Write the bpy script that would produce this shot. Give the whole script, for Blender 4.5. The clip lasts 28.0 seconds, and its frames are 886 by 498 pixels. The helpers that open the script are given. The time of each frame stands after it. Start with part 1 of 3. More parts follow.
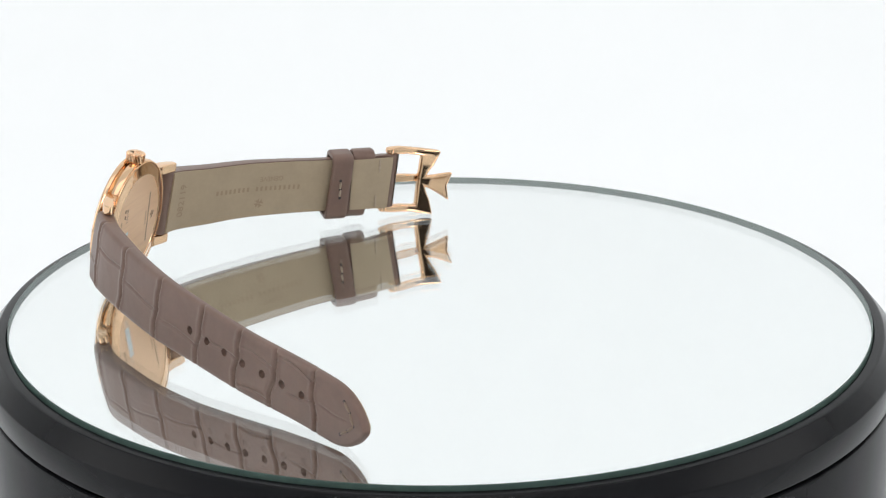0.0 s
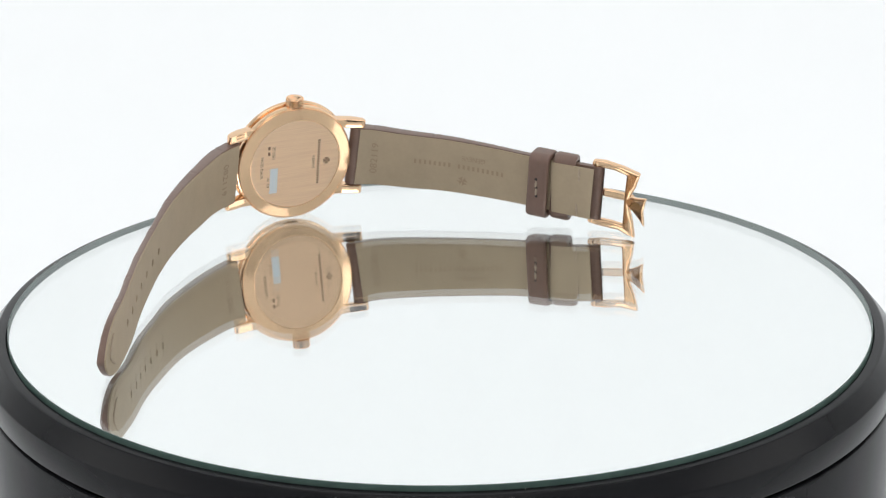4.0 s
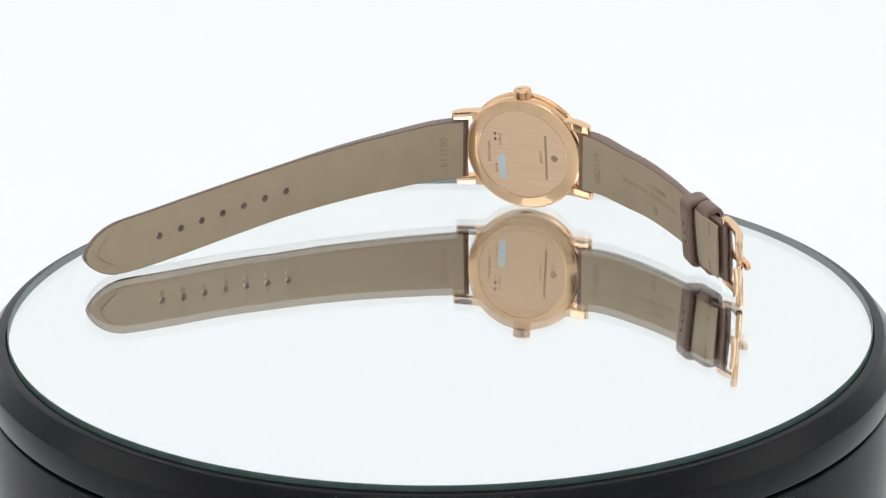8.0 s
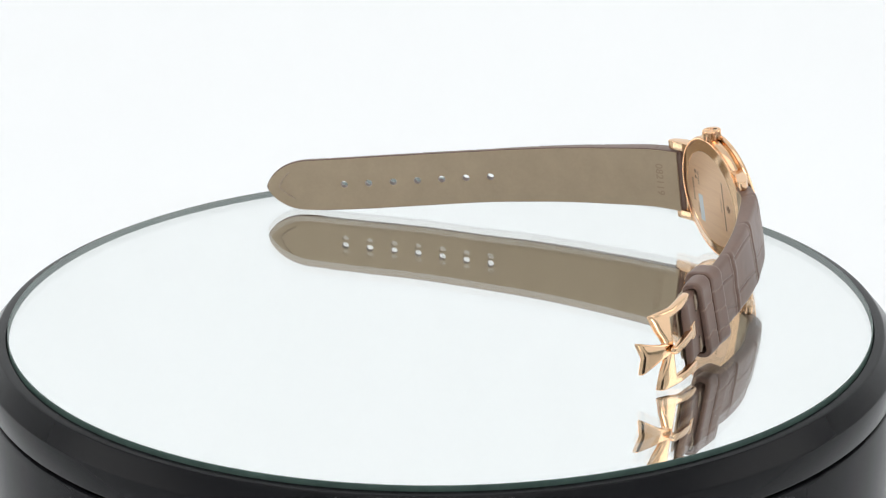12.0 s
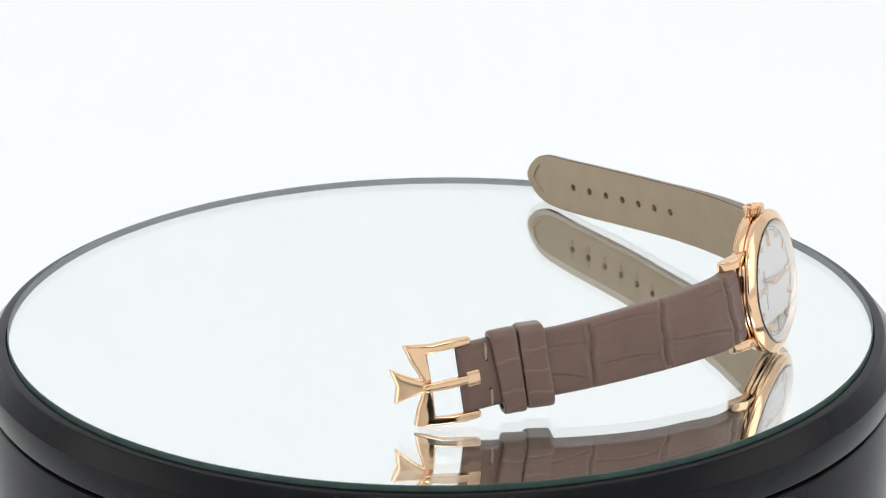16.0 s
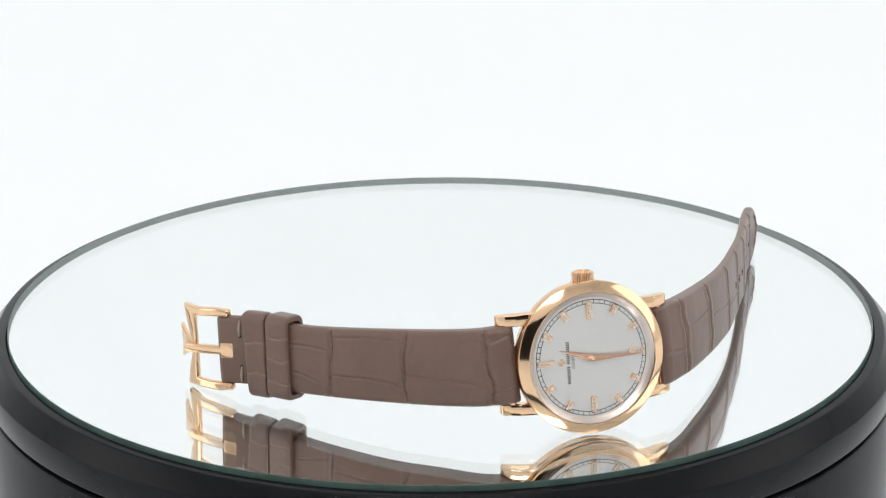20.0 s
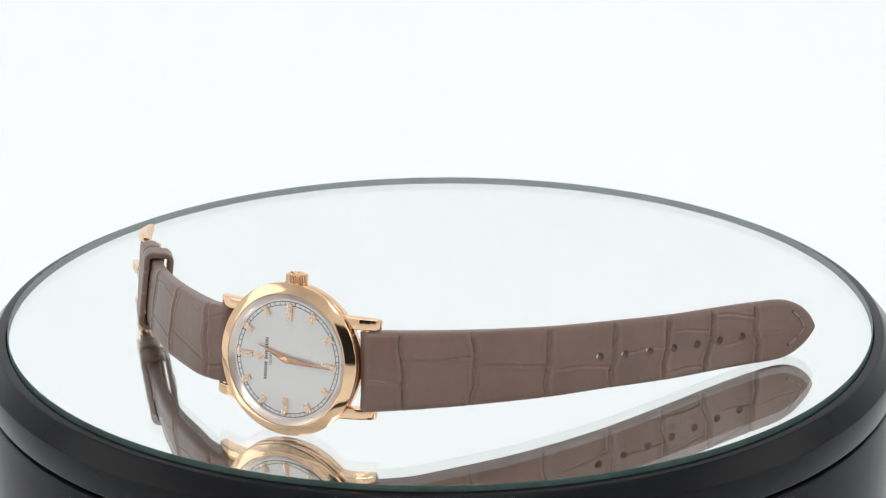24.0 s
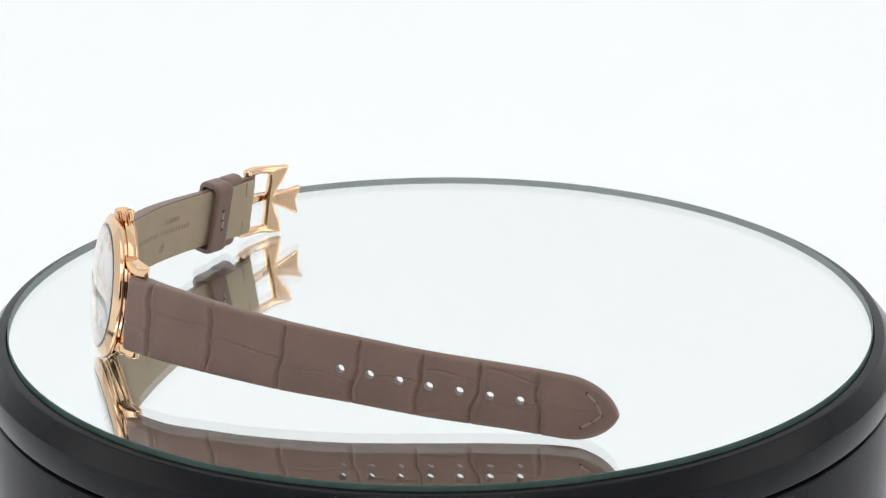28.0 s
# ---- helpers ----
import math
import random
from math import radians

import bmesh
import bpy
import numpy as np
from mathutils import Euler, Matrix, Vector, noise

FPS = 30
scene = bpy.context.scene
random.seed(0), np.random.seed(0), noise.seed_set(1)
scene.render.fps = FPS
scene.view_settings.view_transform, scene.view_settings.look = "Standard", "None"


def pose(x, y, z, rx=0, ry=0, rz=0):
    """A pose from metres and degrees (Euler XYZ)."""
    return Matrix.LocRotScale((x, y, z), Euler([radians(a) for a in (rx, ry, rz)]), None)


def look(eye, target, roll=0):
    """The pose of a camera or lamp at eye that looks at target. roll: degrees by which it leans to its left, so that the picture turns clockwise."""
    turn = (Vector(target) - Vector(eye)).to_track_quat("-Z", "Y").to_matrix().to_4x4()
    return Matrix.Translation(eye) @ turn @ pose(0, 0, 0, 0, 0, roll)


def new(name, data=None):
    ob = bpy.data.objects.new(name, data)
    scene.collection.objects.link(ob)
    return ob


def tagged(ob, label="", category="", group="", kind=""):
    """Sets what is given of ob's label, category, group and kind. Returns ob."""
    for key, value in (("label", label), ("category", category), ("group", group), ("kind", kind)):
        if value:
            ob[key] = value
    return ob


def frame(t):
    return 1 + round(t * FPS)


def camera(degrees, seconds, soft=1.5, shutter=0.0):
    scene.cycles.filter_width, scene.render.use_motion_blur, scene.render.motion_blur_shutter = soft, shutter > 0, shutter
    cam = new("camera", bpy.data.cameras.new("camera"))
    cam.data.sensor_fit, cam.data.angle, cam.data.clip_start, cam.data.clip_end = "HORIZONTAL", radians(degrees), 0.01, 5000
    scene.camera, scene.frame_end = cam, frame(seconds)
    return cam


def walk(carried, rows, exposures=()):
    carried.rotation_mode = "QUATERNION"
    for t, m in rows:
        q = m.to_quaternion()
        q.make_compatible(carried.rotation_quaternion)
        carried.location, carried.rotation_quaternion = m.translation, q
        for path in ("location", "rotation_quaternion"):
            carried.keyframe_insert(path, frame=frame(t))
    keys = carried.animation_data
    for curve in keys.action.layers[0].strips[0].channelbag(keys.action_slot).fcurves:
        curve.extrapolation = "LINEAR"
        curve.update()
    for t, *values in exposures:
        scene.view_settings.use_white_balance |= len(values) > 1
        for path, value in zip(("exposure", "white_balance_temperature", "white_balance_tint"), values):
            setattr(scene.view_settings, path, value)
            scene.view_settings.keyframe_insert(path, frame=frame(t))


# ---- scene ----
cam = camera(19.85, 28.0, soft=1.1)
EYE = (0.0, -0.5864, 0.22005)
AIM = math.radians(-19.26), math.radians(0.083)
view_to = (EYE[0] + math.cos(AIM[0]) * math.sin(AIM[1]), EYE[1] + math.cos(AIM[0]) * math.cos(AIM[1]), EYE[2] + math.sin(AIM[0]))
stand = look(EYE, view_to, -0.41)
cam.data.dof.use_dof = True
cam.data.dof.focus_distance = 0.60
cam.data.dof.aperture_fstop = 65.0
walk(cam, [(0.0, stand), (28.0, stand)], [(0.0, 0.0), (28.0, 0.0)])

TURN = -11.642          # degrees a second, clockwise seen from above


def turned(t):
    return TURN * (t - 15.0)


# ---- light ----
world = bpy.data.worlds.new("studio_air")
scene.world = world
world.use_nodes = True
world.node_tree.nodes["Background"].inputs["Color"].default_value = (0.88, 0.88, 0.88, 1)
world.node_tree.nodes["Background"].inputs["Strength"].default_value = 0.15


def softbox_lamp(name, eye, target, sx, sy, watts, colour=(1, 1, 1)):
    data = bpy.data.lights.new(name, "AREA")
    data.shape, data.size, data.size_y, data.energy, data.color = "RECTANGLE", sx, sy, watts, colour
    ob = new(name, data)
    ob.matrix_world = look(eye, target)
    return ob


softbox_lamp("overhead_softbox_lamp", (0.0, -0.05, 0.98), (0, 0.42, 0.2), 1.0, 0.8, 1.95, (1.0, 0.98, 0.957))
softbox_lamp("side_softbox_lamp", (-0.88, -0.05, 0.32), (0, 0.25, 0.15), 0.6, 0.6, 1.3, (1.0, 0.98, 0.957))
softbox_lamp("side_softbox_lamp", (0.88, -0.05, 0.32), (0, 0.25, 0.15), 0.6, 0.6, 1.3, (1.0, 0.98, 0.957))
softbox_lamp("front_softbox_lamp", (0.0, -0.72, 0.72), (0, 0, 0.02), 0.5, 0.3, 2.0, (1.0, 0.965, 0.92))


# ---- materials ----
def material(name, base, rough=0.5, metal=0.0, vary=0.0, scale=300.0, bump=0.0, bump_scale=1500.0, rough_vary=0.0, stretch=(1, 1, 1), turn=0.0, coat=0.0, spec=0.5):
    m = bpy.data.materials.new(name)
    m.use_nodes = True
    nt = m.node_tree
    b = nt.nodes["Principled BSDF"]
    b.inputs["Base Color"].default_value = (*base, 1)
    b.inputs["Roughness"].default_value = rough
    b.inputs["Metallic"].default_value = metal
    b.inputs["Coat Weight"].default_value = coat
    b.inputs["Coat Roughness"].default_value = 0.15
    b.inputs["Specular IOR Level"].default_value = spec
    tc = nt.nodes.new("ShaderNodeTexCoord")
    mp = nt.nodes.new("ShaderNodeMapping")
    mp.vector_type = "TEXTURE"
    mp.inputs["Scale"].default_value = [1 / k for k in stretch]
    mp.inputs["Rotation"].default_value = (0, 0, math.radians(turn))
    nt.links.new(tc.outputs["Object"], mp.inputs["Vector"])

    def noise_at(s, detail=4.0):
        n = nt.nodes.new("ShaderNodeTexNoise")
        n.inputs["Scale"].default_value, n.inputs["Detail"].default_value = s, detail
        nt.links.new(mp.outputs["Vector"], n.inputs["Vector"])
        return n.outputs["Fac"]

    if vary:
        big, small = noise_at(scale), noise_at(scale * 7)
        mix = nt.nodes.new("ShaderNodeMath")
        mix.operation = "MULTIPLY_ADD"
        nt.links.new(small, mix.inputs[0])
        mix.inputs[1].default_value = 0.5
        nt.links.new(big, mix.inputs[2])
        ramp = nt.nodes.new("ShaderNodeValToRGB")
        ramp.color_ramp.elements[0].position, ramp.color_ramp.elements[1].position = 0.45, 1.05
        ramp.color_ramp.elements[0].color = (*[c * (1 - vary) for c in base], 1)
        ramp.color_ramp.elements[1].color = (*[min(1, c * (1 + vary)) for c in base], 1)
        nt.links.new(mix.outputs[0], ramp.inputs["Fac"])
        nt.links.new(ramp.outputs["Color"], b.inputs["Base Color"])
    if rough_vary:
        mr = nt.nodes.new("ShaderNodeMapRange")
        mr.inputs["To Min"].default_value, mr.inputs["To Max"].default_value = max(0, rough - rough_vary), rough + rough_vary
        nt.links.new(noise_at(scale * 2), mr.inputs["Value"])
        nt.links.new(mr.outputs["Result"], b.inputs["Roughness"])
    if bump:
        bp = nt.nodes.new("ShaderNodeBump")
        bp.inputs["Strength"].default_value, bp.inputs["Distance"].default_value = bump, 0.0002
        nt.links.new(noise_at(bump_scale), bp.inputs["Height"])
        nt.links.new(bp.outputs["Normal"], b.inputs["Normal"])
    return m


def glass_material(name, colour, ior=1.5):
    m = bpy.data.materials.new(name)
    m.use_nodes = True
    nt = m.node_tree
    nt.nodes.remove(nt.nodes["Principled BSDF"])
    g = nt.nodes.new("ShaderNodeBsdfGlass")
    g.inputs["Color"].default_value, g.inputs["Roughness"].default_value, g.inputs["IOR"].default_value = (*colour, 1), 0.0, ior
    nt.links.new(g.outputs["BSDF"], nt.nodes["Material Output"].inputs["Surface"])
    return m


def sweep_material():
    m = material("glowing_backdrop_paper", (0.55, 0.56, 0.57), 0.7, vary=0.02, scale=3.0)
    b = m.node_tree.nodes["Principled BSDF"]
    # added glow that lifts the sweep to white; the paper is no lamp
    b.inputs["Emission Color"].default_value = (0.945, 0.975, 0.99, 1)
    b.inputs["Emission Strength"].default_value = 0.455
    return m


GOLD = material("polished_rose_gold", (0.85, 0.578, 0.368), 0.09, 1.0, vary=0.03, scale=200, rough_vary=0.03)
GOLD_BRUSHED = material("brushed_rose_gold", (0.97, 0.675, 0.465), 0.46, 1.0, vary=0.11, scale=4600, bump=0.08, bump_scale=8000, stretch=(1, 0.014, 1), turn=-13.0)
b = GOLD_BRUSHED.node_tree.nodes["Principled BSDF"]
b.inputs["Anisotropic"].default_value = 0.85
way = GOLD_BRUSHED.node_tree.nodes.new("ShaderNodeVectorTransform")
way.vector_type, way.convert_from, way.convert_to = "VECTOR", "OBJECT", "WORLD"
way.inputs[0].default_value = (-0.161, 0.037, 0.986)     # towards the crown, across the brush lines
GOLD_BRUSHED.node_tree.links.new(way.outputs[0], b.inputs["Tangent"])
LEATHER = material("taupe_crocodile_leather", (0.184, 0.115, 0.091), 0.33, vary=0.10, scale=110, bump=0.05, bump_scale=1600, rough_vary=0.03, spec=0.46)


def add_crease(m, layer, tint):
    """Tint the hide along the scale joints, by a value of the mesh."""
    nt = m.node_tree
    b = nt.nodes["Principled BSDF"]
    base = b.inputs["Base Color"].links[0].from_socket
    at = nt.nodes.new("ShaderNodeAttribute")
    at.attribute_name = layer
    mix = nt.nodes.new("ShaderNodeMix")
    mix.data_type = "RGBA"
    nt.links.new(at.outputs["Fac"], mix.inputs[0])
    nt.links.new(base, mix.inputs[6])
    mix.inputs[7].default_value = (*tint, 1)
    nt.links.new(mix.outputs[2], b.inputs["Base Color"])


# paler hide along the grooves
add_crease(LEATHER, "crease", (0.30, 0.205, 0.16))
# shade in the groove cores, painted as a darker hide colour
add_crease(LEATHER, "joint_shade", (0.085, 0.05, 0.038))
LINING = material("olive_taupe_calf_lining", (0.425, 0.342, 0.240), 0.55, vary=0.06, scale=150, bump=0.10, bump_scale=5000)
# pressed lining, its colour darkened to carry the shading of the stamps
STAMP = material("pressed_lining_shaded", (0.34, 0.258, 0.18), 0.6)
THREAD = material("beige_waxed_thread", (0.42, 0.34, 0.26), 0.6, vary=0.15, scale=900, bump=0.3, bump_scale=4000)
DIAL = material("silvered_opaline_dial", (0.735, 0.73, 0.72), 0.36, 0.5, vary=0.015, scale=200, bump=0.03, bump_scale=9000)
# satin flange; its pink tint stands for the bezel mirrored in it
FLANGE = material("rose_reflection_flange", (0.80, 0.69, 0.62), 0.28, 0.7, vary=0.02)
INK = material("black_dial_print", (0.015, 0.015, 0.018), 0.5)
DIAMOND = material("white_diamond", (0.92, 0.86, 0.83), 0.05)
DIAMOND.node_tree.nodes["Principled BSDF"].inputs["Transmission Weight"].default_value = 0.3
DIAMOND.node_tree.nodes["Principled BSDF"].inputs["IOR"].default_value = 2.4
HAND_GOLD = material("darker_rose_gold", (0.74, 0.44, 0.29), 0.16, 1.0, vary=0.03, scale=200)
CRYSTAL = glass_material("sapphire_crystal", (1, 1, 1), 1.35)
TIP_THREAD = material("brown_waxed_thread", (0.27, 0.20, 0.15), 0.6, vary=0.15, scale=900, bump=0.3, bump_scale=4000)
STICKER = material("pale_blue_white_film", (0.72, 0.78, 0.82), 0.4)
ENGRAVE = material("engraved_gold_mark", (0.29, 0.165, 0.105), 0.55, 0.6)
PLASTIC = material("black_satin_plastic", (0.0080, 0.0084, 0.0100), 0.21, vary=0.05, scale=60, bump=0.01, bump_scale=5000, rough_vary=0.02, spec=0.13)
GROOVE = material("matt_black_gap", (0.005, 0.005, 0.005), 0.8)
GLASS = glass_material("clear_float_glass", (0.984, 0.996, 0.994), 1.5)
DUST = material("pale_dust", (0.55, 0.54, 0.52), 0.9)
GLASS_EDGE = material("green_ground_glass_edge", (0.085, 0.135, 0.120), 0.5, vary=0.2, scale=100, spec=0.15)
SILVER = material("mirror_silvering", (0.98, 0.98, 0.98), 0.0, 1.0)
GLOW_PAPER = sweep_material()
TENT = material("white_tent_fabric", (0.86, 0.86, 0.855), 0.8, vary=0.02, scale=6, bump=0.1, bump_scale=900)
WALL = material("dark_grey_studio_wall", (0.06, 0.06, 0.065), 0.8, vary=0.1, scale=4)

MM = 0.001


def link(name, bm, mat, parent=None, label="", smooth=True, shift=(0, 0, 0)):
    """A bmesh in millimetres as one mesh object."""
    bm.transform(Matrix.Translation(Vector(shift)))
    bm.transform(Matrix.Scale(MM, 4))
    me = bpy.data.meshes.new(name)
    bm.to_mesh(me)
    bm.free()
    for p in me.polygons:
        p.use_smooth = smooth
    if smooth:
        me.set_sharp_from_angle(angle=math.radians(32))
    for one in mat if isinstance(mat, (list, tuple)) else (mat,):
        me.materials.append(one)
    ob = new(name, me)
    if parent:
        ob.parent = parent
    if label:
        tagged(ob, label)
    return ob


def lathe(profile, n=128, closed=False):
    """Turn a profile of (radius, z) about z."""
    bm = bmesh.new()
    rings = []
    for r, z in profile:
        if r < 1e-6:
            rings.append([bm.verts.new((0, 0, z))] * n)
        else:
            rings.append([bm.verts.new((r * math.cos(2 * math.pi * i / n), r * math.sin(2 * math.pi * i / n), z)) for i in range(n)])
    pairs = list(zip(rings, rings[1:])) + ([(rings[-1], rings[0])] if closed else [])
    for a, b in pairs:
        for i in range(n):
            j = (i + 1) % n
            face = []
            for v in (a[i], a[j], b[j], b[i]):
                if v not in face:
                    face.append(v)
            if len(face) > 2:
                bm.faces.new(face)
    bmesh.ops.recalc_face_normals(bm, faces=bm.faces)
    return bm


def slab(outline, z0, z1, bevel=0.0, segments=2):
    """An outline of (x, y) made solid from z0 to z1, its edges rounded."""
    bm = bmesh.new()
    low = [bm.verts.new((x, y, z0)) for x, y in outline]
    high = [bm.verts.new((x, y, z1)) for x, y in outline]
    bm.faces.new(low[::-1])
    bm.faces.new(high)
    n = len(outline)
    for i in range(n):
        j = (i + 1) % n
        bm.faces.new((low[i], low[j], high[j], high[i]))
    bmesh.ops.recalc_face_normals(bm, faces=bm.faces)
    if bevel:
        bmesh.ops.bevel(bm, geom=bm.edges[:], offset=bevel, segments=segments, profile=0.6, affect="EDGES", clamp_overlap=True)
    return bm


def block(sx, sy, sz, at=(0, 0, 0), bevel=0.0):
    bm = slab([(-sx / 2, -sy / 2), (sx / 2, -sy / 2), (sx / 2, sy / 2), (-sx / 2, sy / 2)], -sz / 2, sz / 2, bevel)
    bm.transform(Matrix.Translation(at))
    return bm


def merged(pieces):
    out = bmesh.new()
    for bm in pieces:
        me = bpy.data.meshes.new("piece")
        bm.to_mesh(me)
        bm.free()
        out.from_mesh(me)
        bpy.data.meshes.remove(me)
    return out


def lettered(text, size, depth):
    """Built-in letters as a flat solid mesh, centred."""
    cu = bpy.data.curves.new("letters", "FONT")
    cu.body, cu.size, cu.extrude, cu.align_x, cu.align_y = text, size, depth, "CENTER", "CENTER"
    ob = new("letters", cu)
    bm = bmesh.new()
    me = bpy.data.meshes.new_from_object(ob.evaluated_get(bpy.context.evaluated_depsgraph_get()))
    bm.from_mesh(me)
    bpy.data.meshes.remove(me)
    bpy.data.objects.remove(ob)
    bpy.data.curves.remove(cu)
    return bm


# ---- the studio: paper sweep, dark wall behind the camera ----
FLOOR_Z = -62.0


def build_studio():
    # paper sweep: table top, cove, tall back
    line = [(-790, FLOOR_Z), (330, FLOOR_Z)]
    for k in range(1, 13):
        a = math.pi / 2 * k / 12
        line.append((330 + 300 * math.sin(a), FLOOR_Z + 300 - 300 * math.cos(a)))
    line.append((630, 1500))
    bm = bmesh.new()
    rows = []
    for off in (0, 1):
        rows.append([[bm.verts.new((x, y, z - 3 * off) if i < 2 else (x, y + 3 * off, z)) for i, (y, z) in enumerate(line)] for x in (-1000, 1000)])
    for off in (0, 1):
        a, b = rows[off]
        for i in range(len(line) - 1):
            bm.faces.new((a[i], a[i + 1], b[i + 1], b[i]))
    n = len(line)
    for side in (0, 1):
        for i in range(n - 1):
            bm.faces.new((rows[0][side][i], rows[0][side][i + 1], rows[1][side][i + 1], rows[1][side][i]))
    for i in (0, n - 1):
        bm.faces.new((rows[0][0][i], rows[0][1][i], rows[1][1][i], rows[1][0][i]))
    bmesh.ops.recalc_face_normals(bm, faces=bm.faces)
    tagged(link("backdrop", bm, GLOW_PAPER), "white seamless paper sweep with an added glow behind the turntable", "backdrop", kind="structure")
    # white tent round the table, open in front for the camera
    for name, size, at in (("wall_west", (12, 1400, 1300), (-930, -80, 480)), ("wall_east", (12, 1400, 1300), (930, -80, 480)), ("ceiling", (1880, 1420, 12), (0, -80, 1040))):
        tagged(link(name, block(*size, at), TENT), "plain white tent fabric", name.split("_")[0], kind="structure")
    front = [block(650, 12, 1300, (-605, -786, 480)), block(650, 12, 1300, (605, -786, 480)), block(560, 12, 710, (0, -786, 775)), block(560, 12, 80, (0, -786, -25))]
    tagged(link("wall_south", merged(front), TENT), "white tent front with an opening for the camera", "wall", kind="structure")
    tagged(link("wall_north", block(3400, 40, 2600, (0, -1300, 600)), WALL), "plain dark grey studio wall", "wall", kind="structure")
    tagged(link("floor", block(3400, 2600, 40, (0, -360, -300)), WALL), "plain dark grey studio floor", "floor", kind="structure")


build_studio()

# ---- turntable ----
R_MIRROR = 105.75


def build_turntable():
    table = new("turntable")
    tagged(table, "round black plastic display turntable with a mirror top", "turntable")
    table.location = (0, 0, FLOOR_Z * MM)
    up = -FLOOR_Z
    base = link("base", lathe([(0, 0), (104, 0), (110, 1.0), (111.6, 3.0), (112, 6), (112, up - 14.0), (111.7, up - 13.2), (110.9, up - 12.75), (0, up - 12.75)], 160), PLASTIC, table, "black satin base drum")
    link("shadow_gap", lathe([(0, up - 12.75), (110.4, up - 12.75), (110.4, up - 12.0), (0, up - 12.0)], 128), GROOVE, base, "narrow dark gap under the platter")
    platter = link("platter", lathe([(0, -12.1), (111.2, -12.1), (111.8, -11.85), (112, -11.4), (112, -5.65), (111.93, -5.35), (111.7, -5.05), (108.72, -1.55), (108.5, -1.32), (108.15, -1.22), (106.2, -1.2), (106.05, -1.3), (106.0, -1.5), (106.0, -4.6), (0, -4.6)], 240), PLASTIC, table, "bevelled black platter rim")
    platter.location = (0, 0, up * MM)
    link("backing", lathe([(0, -4.5), (R_MIRROR - 0.95, -4.5), (R_MIRROR - 0.95, -3.53), (0, -3.53)], 160), GROOVE, platter, "dark backing under the mirror", False)
    glass = lathe([(0, -3.49), (R_MIRROR - 0.03, -3.49), (R_MIRROR - 0.03, -0.05), (R_MIRROR - 0.08, 0.0), (0, 0.0)], 200)
    for f in glass.faces:
        f.material_index = 1 if f.calc_center_median().z < -3.48 else 0     # silvered underside
    pane = link("mirror_glass", glass, (GLASS, SILVER), platter, "clear mirror glass with a green edge")
    pane.visible_shadow = False
    link("seat_ring", lathe([(R_MIRROR + 0.02, -4.55), (105.99, -4.55), (105.99, -1.7), (R_MIRROR + 0.02, -1.7)], 200, True), GROOVE, platter, "matt dark gap round the glass")
    link("glass_edge", lathe([(R_MIRROR - 0.26, -3.9), (R_MIRROR, -3.9), (R_MIRROR, -0.1), (R_MIRROR - 0.1, -0.06), (R_MIRROR - 0.2, -0.06), (R_MIRROR - 0.26, -0.15)], 240, True), GLASS_EDGE, platter, "dark green ground edge")
    # specks of dust lying on the glass and the rim
    rng = random.Random(7)
    bms = bmesh.new()
    for k in range(150):
        r = 112 * math.sqrt(rng.random())
        if r > 108.2 or 105 < r < 106.3:
            continue
        a = rng.uniform(0, 2 * math.pi)
        z = 0.02 if r < 105 else -1.18
        size = rng.uniform(0.035, 0.10)
        m = Matrix.Translation((r * math.cos(a), r * math.sin(a), z)) @ Matrix.Rotation(rng.uniform(0, 3), 4, "Z") @ Matrix.Diagonal((size * rng.uniform(1, 2.2), size, size * 0.5, 1))
        bmesh.ops.create_icosphere(bms, subdivisions=1, radius=1.0, matrix=m)
    tagged(link("dust", bms, DUST, platter, "scattered pale dust specks"), kind="stuff")
    return table, platter


TURNTABLE, PLATTER = build_turntable()

# ---- the watch ----
# its own frame W: x from 12 to 6 o'clock, y to the crown, z out of the dial
CENTRE = Vector((82.25, -12.5, 16.75))
yaw, lean, roll = (math.radians(a) for a in (-13.0, 9.5, 0.6))
AZ = Vector((math.cos(yaw) * math.cos(lean), math.sin(yaw) * math.cos(lean), math.sin(lean)))
level = Vector((-math.sin(yaw), math.cos(yaw), 0))
AX = (level * math.cos(roll) + AZ.cross(level) * math.sin(roll)).normalized()
AY = AZ.cross(AX)
W = Matrix((AX, AY, AZ)).transposed().to_4x4()
W.translation = CENTRE
FOOT = Vector((82.0, -12.0, 0.0))
watch = new("wristwatch")
tagged(watch, "rose gold wristwatch on taupe leather strap standing on edge", "watch")


def wpart(name, bm, mat, parent=None, label="", smooth=True):
    """A part built in the watch's own frame."""
    bm.transform(W)
    return link(name, bm, mat, parent or watch, label, smooth, -FOOT)


